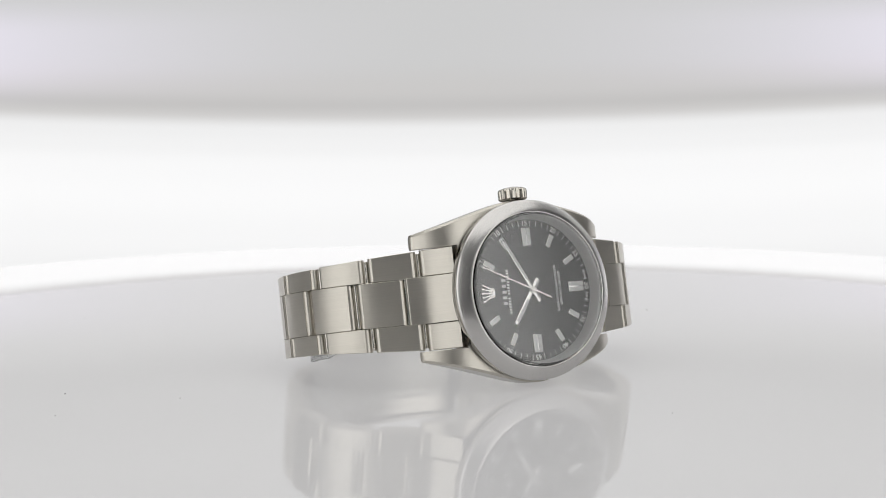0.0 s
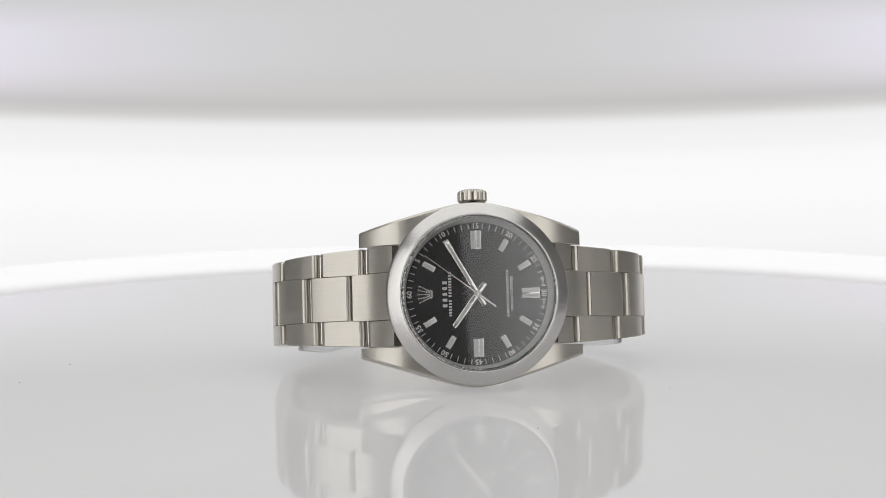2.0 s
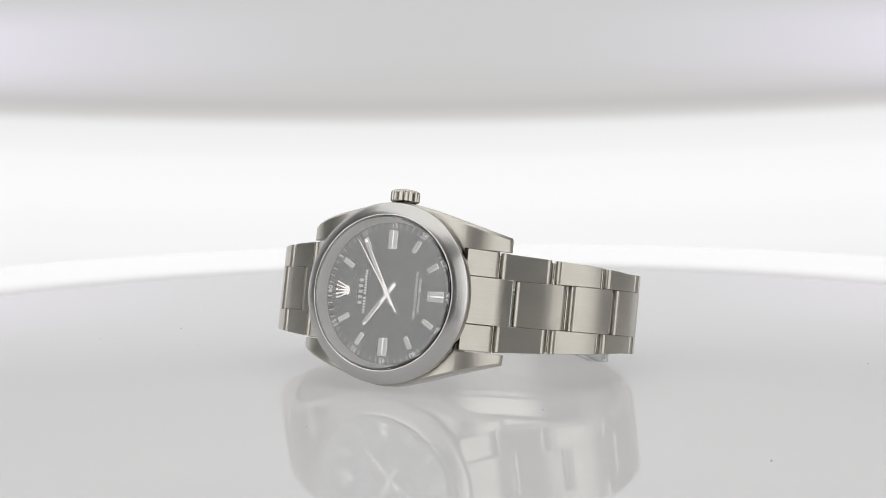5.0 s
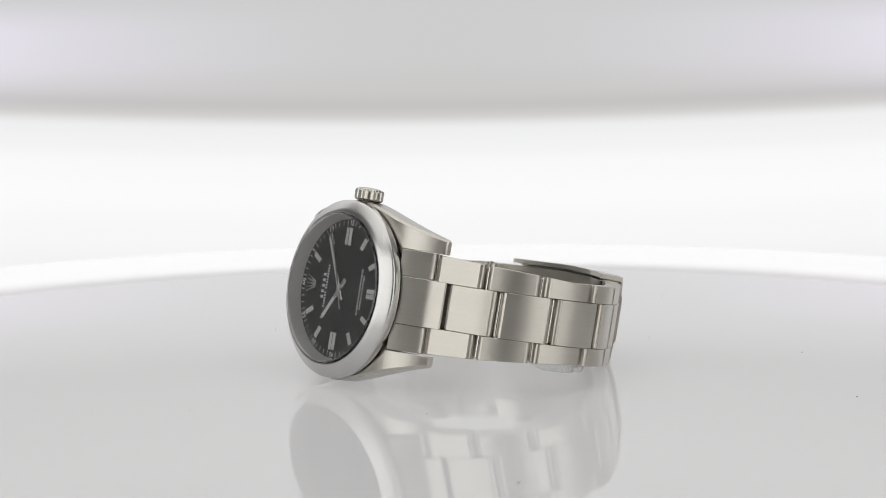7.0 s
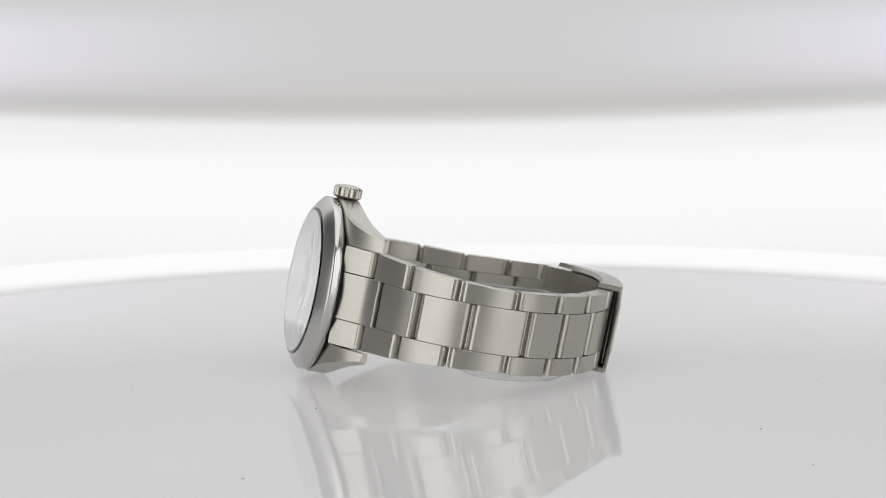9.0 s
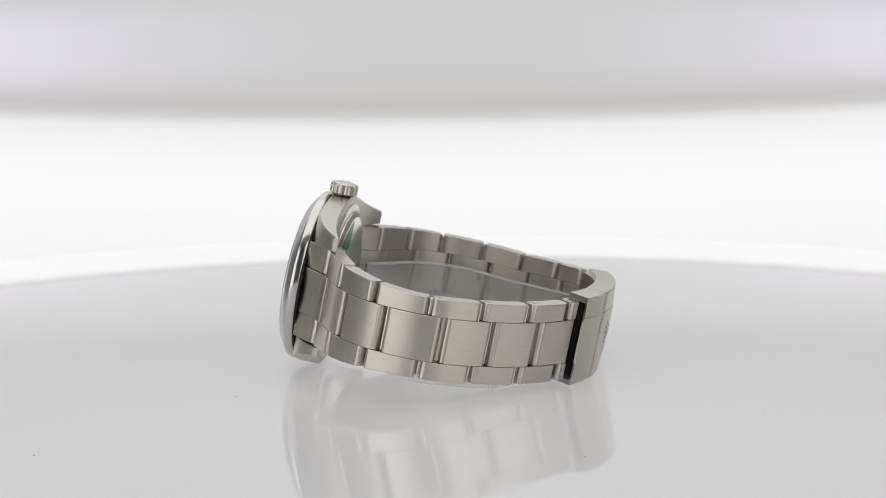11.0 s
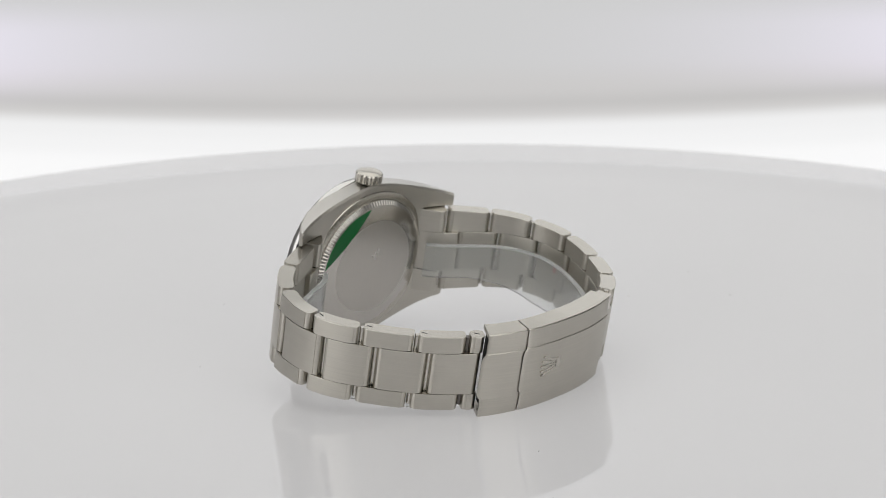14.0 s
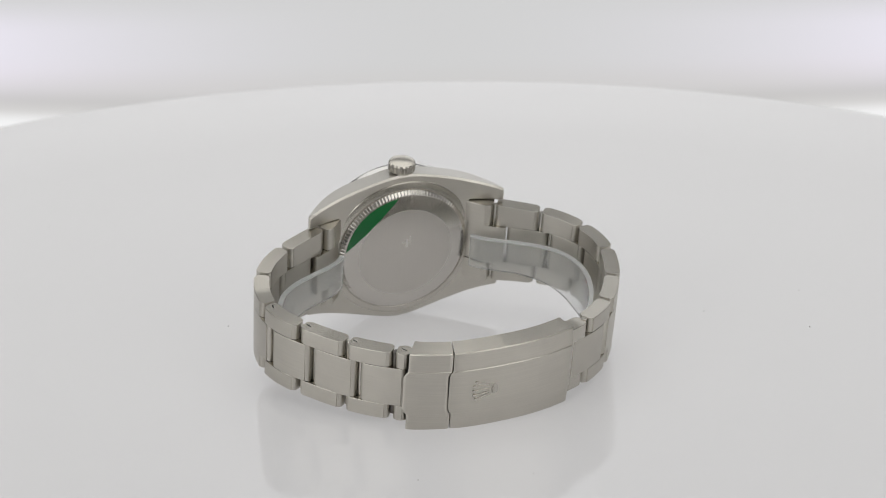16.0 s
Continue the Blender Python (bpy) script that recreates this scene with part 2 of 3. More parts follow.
def softbox(az, z0, z1, dist, half, mat):
    """An upright light panel facing the table."""
    a = radians(az)
    bm = bmesh.new()
    box(bm, -half, half, -0.05, 0.0, z0, z1, 0.004)
    ob = mesh_object("light_panel", bm, mat, scale=1.0)
    ob.matrix_basis = pose(math.sin(a) * dist, -math.cos(a) * dist, 0, 0, 0, az)
    return tagged(ob, "upright white softbox light panel beside the camera", "light panel", group="studio lights")


softbox(42, -0.10, 0.62, 0.62, 0.305, DIM_SOFTBOX)
softbox(-44, -0.10, 0.62, 0.62, 0.305, SOFTBOX)
# unseen overhead panel, added and sized to light the table and upward faces
bm = bmesh.new()
loft(bm, [[(-0.5, -0.42, 0.72), (0.5, -0.42, 0.72), (0.5, 0.6, 0.72), (-0.5, 0.6, 0.72)],
          [(-0.5, -0.42, 0.78), (0.5, -0.42, 0.78), (0.5, 0.6, 0.78), (-0.5, 0.6, 0.78)]])
tagged(mesh_object("overhead_light", bm, TOPLIGHT, scale=1.0), "flat white unseen overhead panel added to light the turntable", "light panel", group="studio lights")

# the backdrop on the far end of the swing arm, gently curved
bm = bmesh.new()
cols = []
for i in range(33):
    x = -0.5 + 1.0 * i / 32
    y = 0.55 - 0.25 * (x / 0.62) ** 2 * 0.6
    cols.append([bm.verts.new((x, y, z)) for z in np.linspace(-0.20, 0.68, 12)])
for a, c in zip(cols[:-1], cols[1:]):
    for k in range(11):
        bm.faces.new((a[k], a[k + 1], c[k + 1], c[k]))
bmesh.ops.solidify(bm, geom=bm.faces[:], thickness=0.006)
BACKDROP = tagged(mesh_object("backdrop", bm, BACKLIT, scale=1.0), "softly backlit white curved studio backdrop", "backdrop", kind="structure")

# turntable: glossy disc with a rounded rim, on its column
RIM = 213.0
TURNTABLE = tagged(new("turntable"), "round glossy white acrylic turntable disc", "turntable")
bm = bmesh.new()
vs = lathe(bm, [(0.0, 0.0), (60, 0.0), (150, 0.0), (RIM - 0.5, 0.0), (RIM - 0.15, -0.12), (RIM, -0.5), (RIM, -6.6), (RIM - 0.6, -7.6),
                (RIM - 1.6, -8.0), (0.0, -8.0)], seg=192)
bmesh.ops.rotate(bm, verts=bm.verts, cent=(0, 0, 0), matrix=Matrix.Rotation(radians(90), 3, "X"))
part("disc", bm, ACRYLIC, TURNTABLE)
bm = bmesh.new()
rod(bm, (0, 0, -40), (0, 0, -8.0), 45, 48)
part("hub", bm, SATIN, TURNTABLE)
random.seed(4)
for k in range(14):
    bm = bmesh.new()
    a, r = random.uniform(0, 6.283), random.uniform(42, 150)
    q = random.uniform(0.06, 0.14)
    box(bm, -q * random.uniform(1, 2.2), q, -q * 0.7, q * 0.7, -0.02, 0.10, 0.03)
    ob = part("dust_speck", bm, SPECK, TURNTABLE)
    ob.matrix_basis = pose(r * math.cos(a) * MM, r * math.sin(a) * MM, 0.00002, 0, 0, math.degrees(a) * 3)
bm = bmesh.new()
rod(bm, (0, 0, F * 1000), (0, 0, -40), 60, 48)
tagged(mesh_object("pedestal", bm, PAINT), "plain grey column under the turntable", "pedestal", kind="structure")

# ---------------------------------------------------------------- the watch
# watch space: x to 6 o'clock, y from the dial back through the case, z to the crown (3 o'clock); origin in the dial's middle
WATCH = tagged(new("wristwatch"), "brushed steel wristwatch with black dial and link bracelet, on its side", "wristwatch")


def on_dial(minute, r, y=0.0):
    a = radians(minute * 6)
    return (-r * math.cos(a), y, r * math.sin(a))


# case: middle with four drooping lugs
CASE_R = 17.8


def z_out(x):
    """Half width on the side away from the crown."""
    return CASE_R + 1.32 - 0.335 * math.hypot(x, 4.0)


def z_crown(x):
    """Half width on the crown's side."""
    return CASE_R + 1.32 - 0.295 * math.hypot(x, 4.48)


def y_front(x):
    return 1.65 + 5.6 * (max(0.0, abs(x) - 9.0) / 12.5) ** 2.6


def y_back(x):
    return 6.0 + 2.7 * (abs(x) / 21.5) ** 4


def case_section(x, z0, z1, ch):
    a, b_ = y_front(x), y_back(x)
    return [(x, a + ch, z1), (x, a, z1 - ch), (x, a, z0 + ch), (x, a + ch, z0), (x, b_ - ch, z0), (x, b_ - ch * 0.3, z0 + ch), (x, b_ - ch * 0.3, z1 - ch), (x, b_ - ch, z1)]


bm = bmesh.new()
XL = 14.6
xs = np.linspace(-XL, XL, 41)
loft(bm, [case_section(x, -z_out(x), z_crown(x), 0.45) for x in xs], 0, lambda k: 1 if k in (3, 7) else 0)
CASE = part("case", bm, [BRUSHED_CASE, POLISHED], WATCH, "brushed steel watch case with polished flanks", sharp=24)
for sx in (-1, 1):
    for sz in (-1, 1):
        secs = []
        for i, x in enumerate(list(np.linspace(XL, 21.45, 20)) + [21.55, 21.65, 21.75]):
            end = max(0.0, (x - 21.5) / 0.25)
            zo = (z_crown(x) if sz > 0 else z_out(x)) - 0.10 * end ** 2
            a, b_ = y_front(x) + 0.12 * end ** 2, y_back(x) - 0.2 * end ** 2
            zi = 9.75
            ch = 0.45
            sec = [(sx * x, a + ch, sz * zo), (sx * x, a, sz * (zo - ch)), (sx * x, a, sz * (zi + 0.12)), (sx * x, a + 0.12, sz * zi),
                   (sx * x, b_ - 0.3, sz * zi), (sx * x, b_ - ch * 0.3, sz * (zi + 0.2)), (sx * x, b_ - ch * 0.3, sz * (zo - ch)), (sx * x, b_ - ch, sz * zo)]
            secs.append(sec)
        bm = bmesh.new()
        loft(bm, secs, 0, lambda k: 1 if k in (3, 7) else 0)
        part("lug", bm, [BRUSHED_CASE, POLISHED], CASE, sharp=24)

DEEP = 1.05       # the dial lies that far behind the origin
# bezel: smooth dome
bm = bmesh.new()
prof = [(14.75, -0.2), (14.75, -1.78), (14.84, -1.93), (15.0, -1.99), (15.16, -1.95), (15.9, -1.44), (16.6, -0.94), (17.2, -0.48), (17.4, -0.30), (17.48, -0.18), (17.5, -0.02), (17.5, 1.2), (17.38, 1.38), (16.85, 1.42), (14.75, 1.42)]
lathe(bm, prof, 160, close=True)
for f in bm.faces:
    mid = f.calc_center_median()
    if math.hypot(mid.x, mid.z) > 17.35 and mid.y > -0.15:
        f.material_index = 1
part("bezel", bm, [BEZEL_STEEL, MIRROR_STEEL], WATCH, "smooth domed polished steel bezel", sharp=40)
# black ring put in for the shaded groove between bezel and case
bm = bmesh.new()
lathe(bm, [(15.0, 1.40), (17.2, 1.40), (17.2, 1.75), (15.0, 1.75)], 120, close=True)
part("seam_shade", bm, GAP, WATCH, "black ring painting the shade of the bezel seam")
# sloped inner ring between dial and crystal
bm = bmesh.new()
lathe(bm, [(13.72, DEEP - 0.01), (14.25, -0.7), (14.4, -1.3), (14.72, -1.35), (14.72, DEEP + 0.6), (13.72, DEEP + 0.6)], 120, close=True)
part("inner_ring", bm, REHAUT, WATCH, "engraved steel ring round the dial")
# crystal
bm = bmesh.new()
lathe(bm, [(0, -1.45), (14.3, -1.45), (14.6, -1.45), (14.7, -1.45), (14.7, -2.02), (14.5, -2.19), (14.38, -2.24), (14.3, -2.25), (14.1, -2.25), (8, -2.25), (0, -2.25)], 128)
ob = part("crystal", bm, CRYSTAL, WATCH, "flat clear sapphire crystal", sharp=30)
ob.visible_shadow = False
# dial
bm = bmesh.new()
lathe(bm, [(0, 0.0), (7, 0.0), (13.78, 0.0), (13.78, 0.35), (0, 0.35)], 120)
DIAL_OB = part("dial", bm, DIAL, WATCH, "glossy black dial with white printing and applied markers")
DIAL_OB.matrix_basis = pose(0, DEEP * MM, 0)


def dial_pose(minute, r, y=0.0):
    """On the dial at that minute, local x along the radius outwards, local z clockwise, local y down into the dial."""
    a = radians(minute * 6)
    out = Vector((-math.cos(a), 0, math.sin(a)))
    down = Vector((0, 1, 0))
    along = out.cross(down)
    m3 = Matrix((out, down, along)).transposed()
    return Matrix.Translation(Vector(on_dial(minute, r, y)) * MM) @ m3.to_4x4()


def wide_marker():
    bm = bmesh.new()
    box(bm, -1.8, 1.8, -0.34, 0.02, -1.02, 1.02, 0.10, 0)
    for z0, z1 in ((-0.90, -0.14), (0.14, 0.90)):
        box(bm, -1.66, 1.66, -0.37, -0.30, z0, z1, 0.0, 1)
    return mesh_object("hour_marker", bm, [GOLD_WHITE, LUME])


def slim_marker():
    bm = bmesh.new()
    box(bm, -1.32, 1.32, -0.34, 0.02, -0.58, 0.58, 0.10, 0)
    box(bm, -1.19, 1.19, -0.37, -0.30, -0.45, 0.45, 0.0, 1)
    return mesh_object("hour_marker", bm, [GOLD_WHITE, LUME])


first = {}
for h in range(1, 12):
    wide = h in (3, 6, 9)
    if wide not in first:
        ob = first[wide] = wide_marker() if wide else slim_marker()
    else:
        ob = new("hour_marker", first[wide].data)
    ob.parent = DIAL_OB
    ob.matrix_basis = dial_pose(h * 5, 10.35 if wide else 10.62)

tick = None
for mnt in range(60):
    if mnt % 5 == 0:
        continue
    if tick is None:
        bm = bmesh.new()
        box(bm, -0.5, 0.5, -0.02, 0.01, -0.075, 0.075)
        ob = tick = mesh_object("minute_tick", bm, PRINT)
    else:
        ob = new("minute_tick", tick.data)
    ob.parent = DIAL_OB
    ob.matrix_basis = dial_pose(mnt, 12.98)


def text_mesh(name, words, size, mat, spread=1.0):
    cu = bpy.data.curves.new(name, "FONT")
    cu.body, cu.size, cu.align_x, cu.align_y, cu.space_character = words, size * MM, "CENTER", "CENTER", spread
    cu.extrude, cu.resolution_u, cu.offset = 0.008 * MM, 3, 0.026 * size * MM
    tmp = bpy.data.objects.new("tmp", cu)
    me = bpy.data.meshes.new_from_object(tmp)
    bpy.data.objects.remove(tmp)
    me.materials.append(mat)
    return new(name, me)


def text_pose(minute, r, y):
    """Letters stand with their heads outwards at that minute."""
    a = radians(minute * 6)
    out = Vector((-math.cos(a), 0, math.sin(a)))
    face = Vector((0, -1, 0))
    right = out.cross(face)
    m3 = Matrix((right, out, face)).transposed()
    return Matrix.Translation(Vector(on_dial(minute, r, y)) * MM) @ m3.to_4x4()


for k in range(1, 13):
    ob = text_mesh("numeral", str(k * 5), 1.42, PRINT, 1.02)
    ob.parent = DIAL_OB
    ob.matrix_basis = text_pose(k * 5, 12.98, -0.012)
for words, mnt in (("SWISS", 31.75), ("MADE", 28.3)):
    ob = text_mesh("lettering", words, 0.62, PRINT, 1.05)
    ob.parent = DIAL_OB
    q = text_pose(mnt, 13.05, -0.012)
    ob.matrix_basis = q @ pose(0, 0, 0, 0, 0, 180)


def dial_text(words, size, r, spread):
    ob = text_mesh("lettering", words, size, PRINT, spread)
    ob.parent = DIAL_OB
    # heads toward 12 o'clock
    right, up, face = Vector((0, 0, 1)), Vector((-1, 0, 0)), Vector((0, -1, 0))
    ob.matrix_basis = Matrix.Translation(Vector((r, -0.012, 0)) * MM) @ Matrix((right, up, face)).transposed().to_4x4()


dial_text("SUPERLATIVE CHRONOMETER", 0.66, 5.95, 1.0)
dial_text("OFFICIALLY CERTIFIED", 0.66, 6.75, 1.0)


# maker's marks as plain bars and a plain five-pronged shape
def bars(x, height, widths, gap):
    total = sum(widths) + gap * (len(widths) - 1)
    z = -total / 2
    for w in widths:
        if w > 0.3:
            bm = bmesh.new()
            box(bm, x - height / 2, x + height / 2, -0.02, 0.01, z, z + w)
            ob = part("printed_bar", bm, PRINT, DIAL_OB)
        z += w + gap


bars(-6.2, 0.90, [0.56] * 5, 0.54)
bars(-5.2, 0.58, [0.34] * 6 + [0.2] + [0.34] * 9, 0.21)


def prongs(bm, cx, y0, y1, size, mat=0):
    """Five tapering prongs with beads over a curved foot; heads toward -x."""
    for k in range(5):
        a = radians(-38 + 19 * k)
        base = Vector((cx + size * 0.45, 0, math.sin(a) * size * 0.38))
        tip = Vector((cx + size * (0.45 - 0.86 * math.cos(a * 0.72)), 0, math.sin(a) * size * 0.98))
        d = (tip - base).normalized()
        w = Vector((-d.z, 0, d.x))
        q = [base - w * size * 0.07, base + w * size * 0.07, tip + w * size * 0.026, tip - w * size * 0.026]
        loft(bm, [[(p.x, y0, p.z) for p in q], [(p.x, y1, p.z) for p in q]], mat)
        bead = [tip + Vector((math.cos(t), 0, math.sin(t))) * size * 0.078 for t in [math.pi * i / 5 for i in range(10)]]
        loft(bm, [[(p.x, y0 - abs(y1 - y0) * 0.3, p.z) for p in bead], [(p.x, y1, p.z) for p in bead]], mat)
    foot = [(cx + size * (0.52 + 0.16 * math.sin(t)), math.cos(t) * size * 0.36) for t in [2 * math.pi * i / 20 for i in range(20)]]
    loft(bm, [[(x, y0, z) for x, z in foot], [(x, y1, z) for x, z in foot]], mat)
    return bm


bm = bmesh.new()
prongs(bm, -10.25, -0.28, 0.01, 2.6)
part("emblem", bm, GOLD_WHITE, DIAL_OB, "applied pale metal five-pronged emblem")


# hands
def hand(name, length, tail, w, y, angle, label):
    bm = bmesh.new()
    hw = w / 2
    pl = [(-tail, -hw), (length - 0.3, -hw * 0.92), (length, -hw * 0.45), (length, hw * 0.45), (length - 0.3, hw * 0.92), (-tail, hw)]
    loft(bm, [[(x, y, z) for x, z in pl], [(x, y - 0.10, z) for x, z in pl], [(x * 0.997, y - 0.17, z * 0.72) for x, z in pl]], 0)
    box(bm, 2.3, length - 0.7, y - 0.20, y - 0.15, -hw * 0.5, hw * 0.5, 0, 1)
    rod(bm, (0, y + 0.02, 0), (0, y - 0.19, 0), 0.72, 24)
    ob = part(name, bm, [GOLD_WHITE, LUME], WATCH, label)
    return ob


def hand_pose(deg):
    # local x points out along the hand; 0 degrees is 12 o'clock, clockwise seen from the front
    return pose(0, DEEP * MM, 0, 0, 180 + deg, 0)


hour = hand("hour_hand", 7.9, 2.5, 1.05, -0.42, 0, "pale metal baton hour hand")
hour.matrix_basis = hand_pose(306.3)
minute_hand = hand("minute_hand", 11.6, 2.6, 0.95, -0.68, 0, "pale metal baton minute hand")
bm = bmesh.new()
pl = [(-4.3, -0.20), (0, -0.15), (12.5, -0.075), (12.5, 0.075), (0, 0.15), (-4.3, 0.20)]
loft(bm, [[(x, -0.93, z) for x, z in pl], [(x, -1.02, z) for x, z in pl]])
rod(bm, (0, -0.2, 0), (0, -1.10, 0), 0.55, 24)
rod(bm, (0, -1.08, 0), (0, -1.2, 0), 0.28, 16)
second_hand = part("second_hand", bm, GOLD_WHITE, WATCH, "thin pale metal seconds hand")

# crown and its collar
bm = bmesh.new()
segs = 72
lathe(bm, [(0, 0), (2.2, 0), (2.55, 0.12), (2.85, 0.4), (2.85, 1.95), (2.65, 2.25), (2.1, 2.5), (1.3, 2.66), (0, 2.72)], segs,
      wave=lambda i, k: (-0.16 if k % 3 == 0 else 0.0) if 2 <= i <= 5 else 0.0)
bmesh.ops.rotate(bm, verts=bm.verts, cent=(0, 0, 0), matrix=Matrix.Rotation(radians(90), 3, "X"))
bmesh.ops.translate(bm, verts=bm.verts, vec=(0, 3.55, 17.75))
part("crown", bm, SATIN, WATCH, "fluted steel winding crown", sharp=20)
bm = bmesh.new()
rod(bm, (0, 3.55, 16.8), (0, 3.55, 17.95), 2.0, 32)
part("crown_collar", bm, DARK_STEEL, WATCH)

# case back: bevelled ring, fluted ring, flat centre
bm = bmesh.new()
lathe(bm, [(0, 5.2), (16.2, 5.2), (16.2, 6.05), (16.05, 6.2), (15.3, 6.36), (14.75, 6.4), (14.6, 6.3), (0, 6.3)], 120)
part("back_ring", bm, SATIN, WATCH, "polished steel ring on the case back")
bm = bmesh.new()
lathe(bm, [(0, 6.2), (14.55, 6.2), (14.55, 6.62), (13.75, 7.22), (13.35, 7.28), (10.6, 7.92), (10.45, 7.95), (0, 7.95)], 480,
      wave=lambda i, k: (-0.17 if (k // 2) % 2 else 0.0) if i in (2, 3) else 0.0)
BACK = part("case_back", bm, BACK_BEVEL, WATCH, "brushed steel screw-down case back with a fluted edge", sharp=28)

bm = bmesh.new()
lathe(bm, [(0, 7.9), (10.4, 7.9), (10.4, 7.99), (10.3, 8.01), (0, 8.01)], 120)
part("back_disc", bm, BACK_STEEL, BACK, "brushed flat centre of the case back")
# remains of a green film: a chord segment on the bevel towards 12 o'clock and the crown side
bm = bmesh.new()
rows = []
aa = np.linspace(radians(-37.5), radians(37.5), 33)
for a in aa:
    r_in = max(10.55, 13.25 * math.cos(radians(37.5)) / math.cos(a))
    row = []
    for t in np.linspace(0, 1, 5):
        r = 13.3 + (r_in - 13.3) * t
        y = 7.28 + (13.35 - r) / (13.35 - 10.6) * 0.64 + 0.03
        th = a + radians(45)
        row.append(bm.verts.new((r * math.cos(th), y, r * math.sin(th))))
    rows.append(row)
for a, c in zip(rows[:-1], rows[1:]):
    for k in range(4):
        bm.faces.new((a[k], a[k + 1], c[k + 1], c[k]))
bmesh.ops.remove_doubles(bm, verts=bm.verts, dist=0.001)
bmesh.ops.solidify(bm, geom=bm.faces[:], thickness=0.02)
part("green_film", bm, GREEN, BACK, "green protective film sticker remnant")
bm = bmesh.new()
for k in range(3):
    box(bm, -1.2 + 0.75 * k, -0.8 + 0.75 * k, 8.0, 8.025, 2.3 - 0.9 * (k % 2), 3.9 - 0.6 * k, 0.0)
part("etched_mark", bm, PIN_STEEL, BACK, "faint etched mark")

# ---------------------------------------------------------------- bracelet path (outer face), from the 6 o'clock lugs round to the 12 o'clock lugs
PATH = [(15.4, 1.5), (17.0, 3.1), (18.8, 5.1), (20.4, 6.8), (25.3, 9.3), (29.9, 11.9), (34.4, 16.0), (37.4, 21.1), (38.7, 26.9), (38.3, 32.6), (36.3, 37.6), (32.4, 42.7),
        (25.6, 50.6), (17.2, 57.2), (11.3, 59.8), (5.2, 60.9), (-2.0, 61.0), (-9.5, 60.0), (-16.8, 57.7), (-22.8, 54.4), (-28.0, 49.8), (-32.4, 43.8), (-35.9, 36.8),
        (-37.6, 29.6), (-37.2, 23.2), (-34.6, 17.2), (-30.8, 13.1), (-26.0, 9.8), (-20.9, 6.9), (-18.8, 5.1), (-17.0, 3.1), (-15.4, 1.5)]



def catmull(pts, per=24):
    out = []
    p = [Vector((2 * pts[0][0] - pts[1][0], 2 * pts[0][1] - pts[1][1]))] + [Vector(q) for q in pts] + [Vector((2 * pts[-1][0] - pts[-2][0], 2 * pts[-1][1] - pts[-2][1]))]
    for i in range(1, len(p) - 2):
        for k in range(per):
            t = k / per
            out.append(0.5 * ((2 * p[i]) + (p[i + 1] - p[i - 1]) * t + (2 * p[i - 1] - 5 * p[i] + 4 * p[i + 1] - p[i + 2]) * t * t
                              + (3 * p[i] - p[i - 1] - 3 * p[i + 1] + p[i + 2]) * t ** 3))
    out.append(p[-2])
    return np.array([tuple(v) for v in out])


CURVE = catmull(PATH)
ARC = np.concatenate([[0], np.cumsum(np.hypot(*np.diff(CURVE, axis=0).T))])


def arc_near(x, y):
    return float(ARC[np.argmin((CURVE[:, 0] - x) ** 2 + (CURVE[:, 1] - y) ** 2)])


def at(s):
    x, y = np.interp(s, ARC, CURVE[:, 0]), np.interp(s, ARC, CURVE[:, 1])
    e = 0.8
    dx = np.interp(s + e, ARC, CURVE[:, 0]) - np.interp(s - e, ARC, CURVE[:, 0])
    dy = np.interp(s + e, ARC, CURVE[:, 1]) - np.interp(s - e, ARC, CURVE[:, 1])
    q = math.hypot(dx, dy)
    return x, y, dy / q, -dx / q      # place and outward normal


S_R, S_L = arc_near(20.4, 6.8), arc_near(-20.9, 6.9)
S_C0, S_C1 = arc_near(17.2, 57.2), arc_near(-17.0, 57.0)
MID_S = [S_R, S_R + 10, S_R + 21, S_R + 28, S_R + 40, S_R + 49, S_R + 60, S_C0, S_C0 + 4, S_C0 + 12, (S_C0 + S_C1) / 2, S_C1, S_C1 + 12, S_C1 + 25, S_L]
MID_Z = [0.1, 0.2, 0.5, 0.7, 1.0, 1.1, 1.75, 2.35, 2.6, 2.95, 3.1, 2.7, 1.4, 0.3, 0.0]
HALF_S = [S_R, S_R + 10, S_R + 21, S_R + 28, S_C0 - 5, S_C1 + 5, S_L - 21, S_L - 10, S_L]
HALF_Z = [9.5, 8.95, 8.25, 7.75, 7.75, 7.75, 8.25, 8.95, 9.5]


def zmid(s):
    return float(np.interp(s, MID_S, MID_Z))


def zhalf(s):
    return float(np.interp(s, HALF_S, HALF_Z))


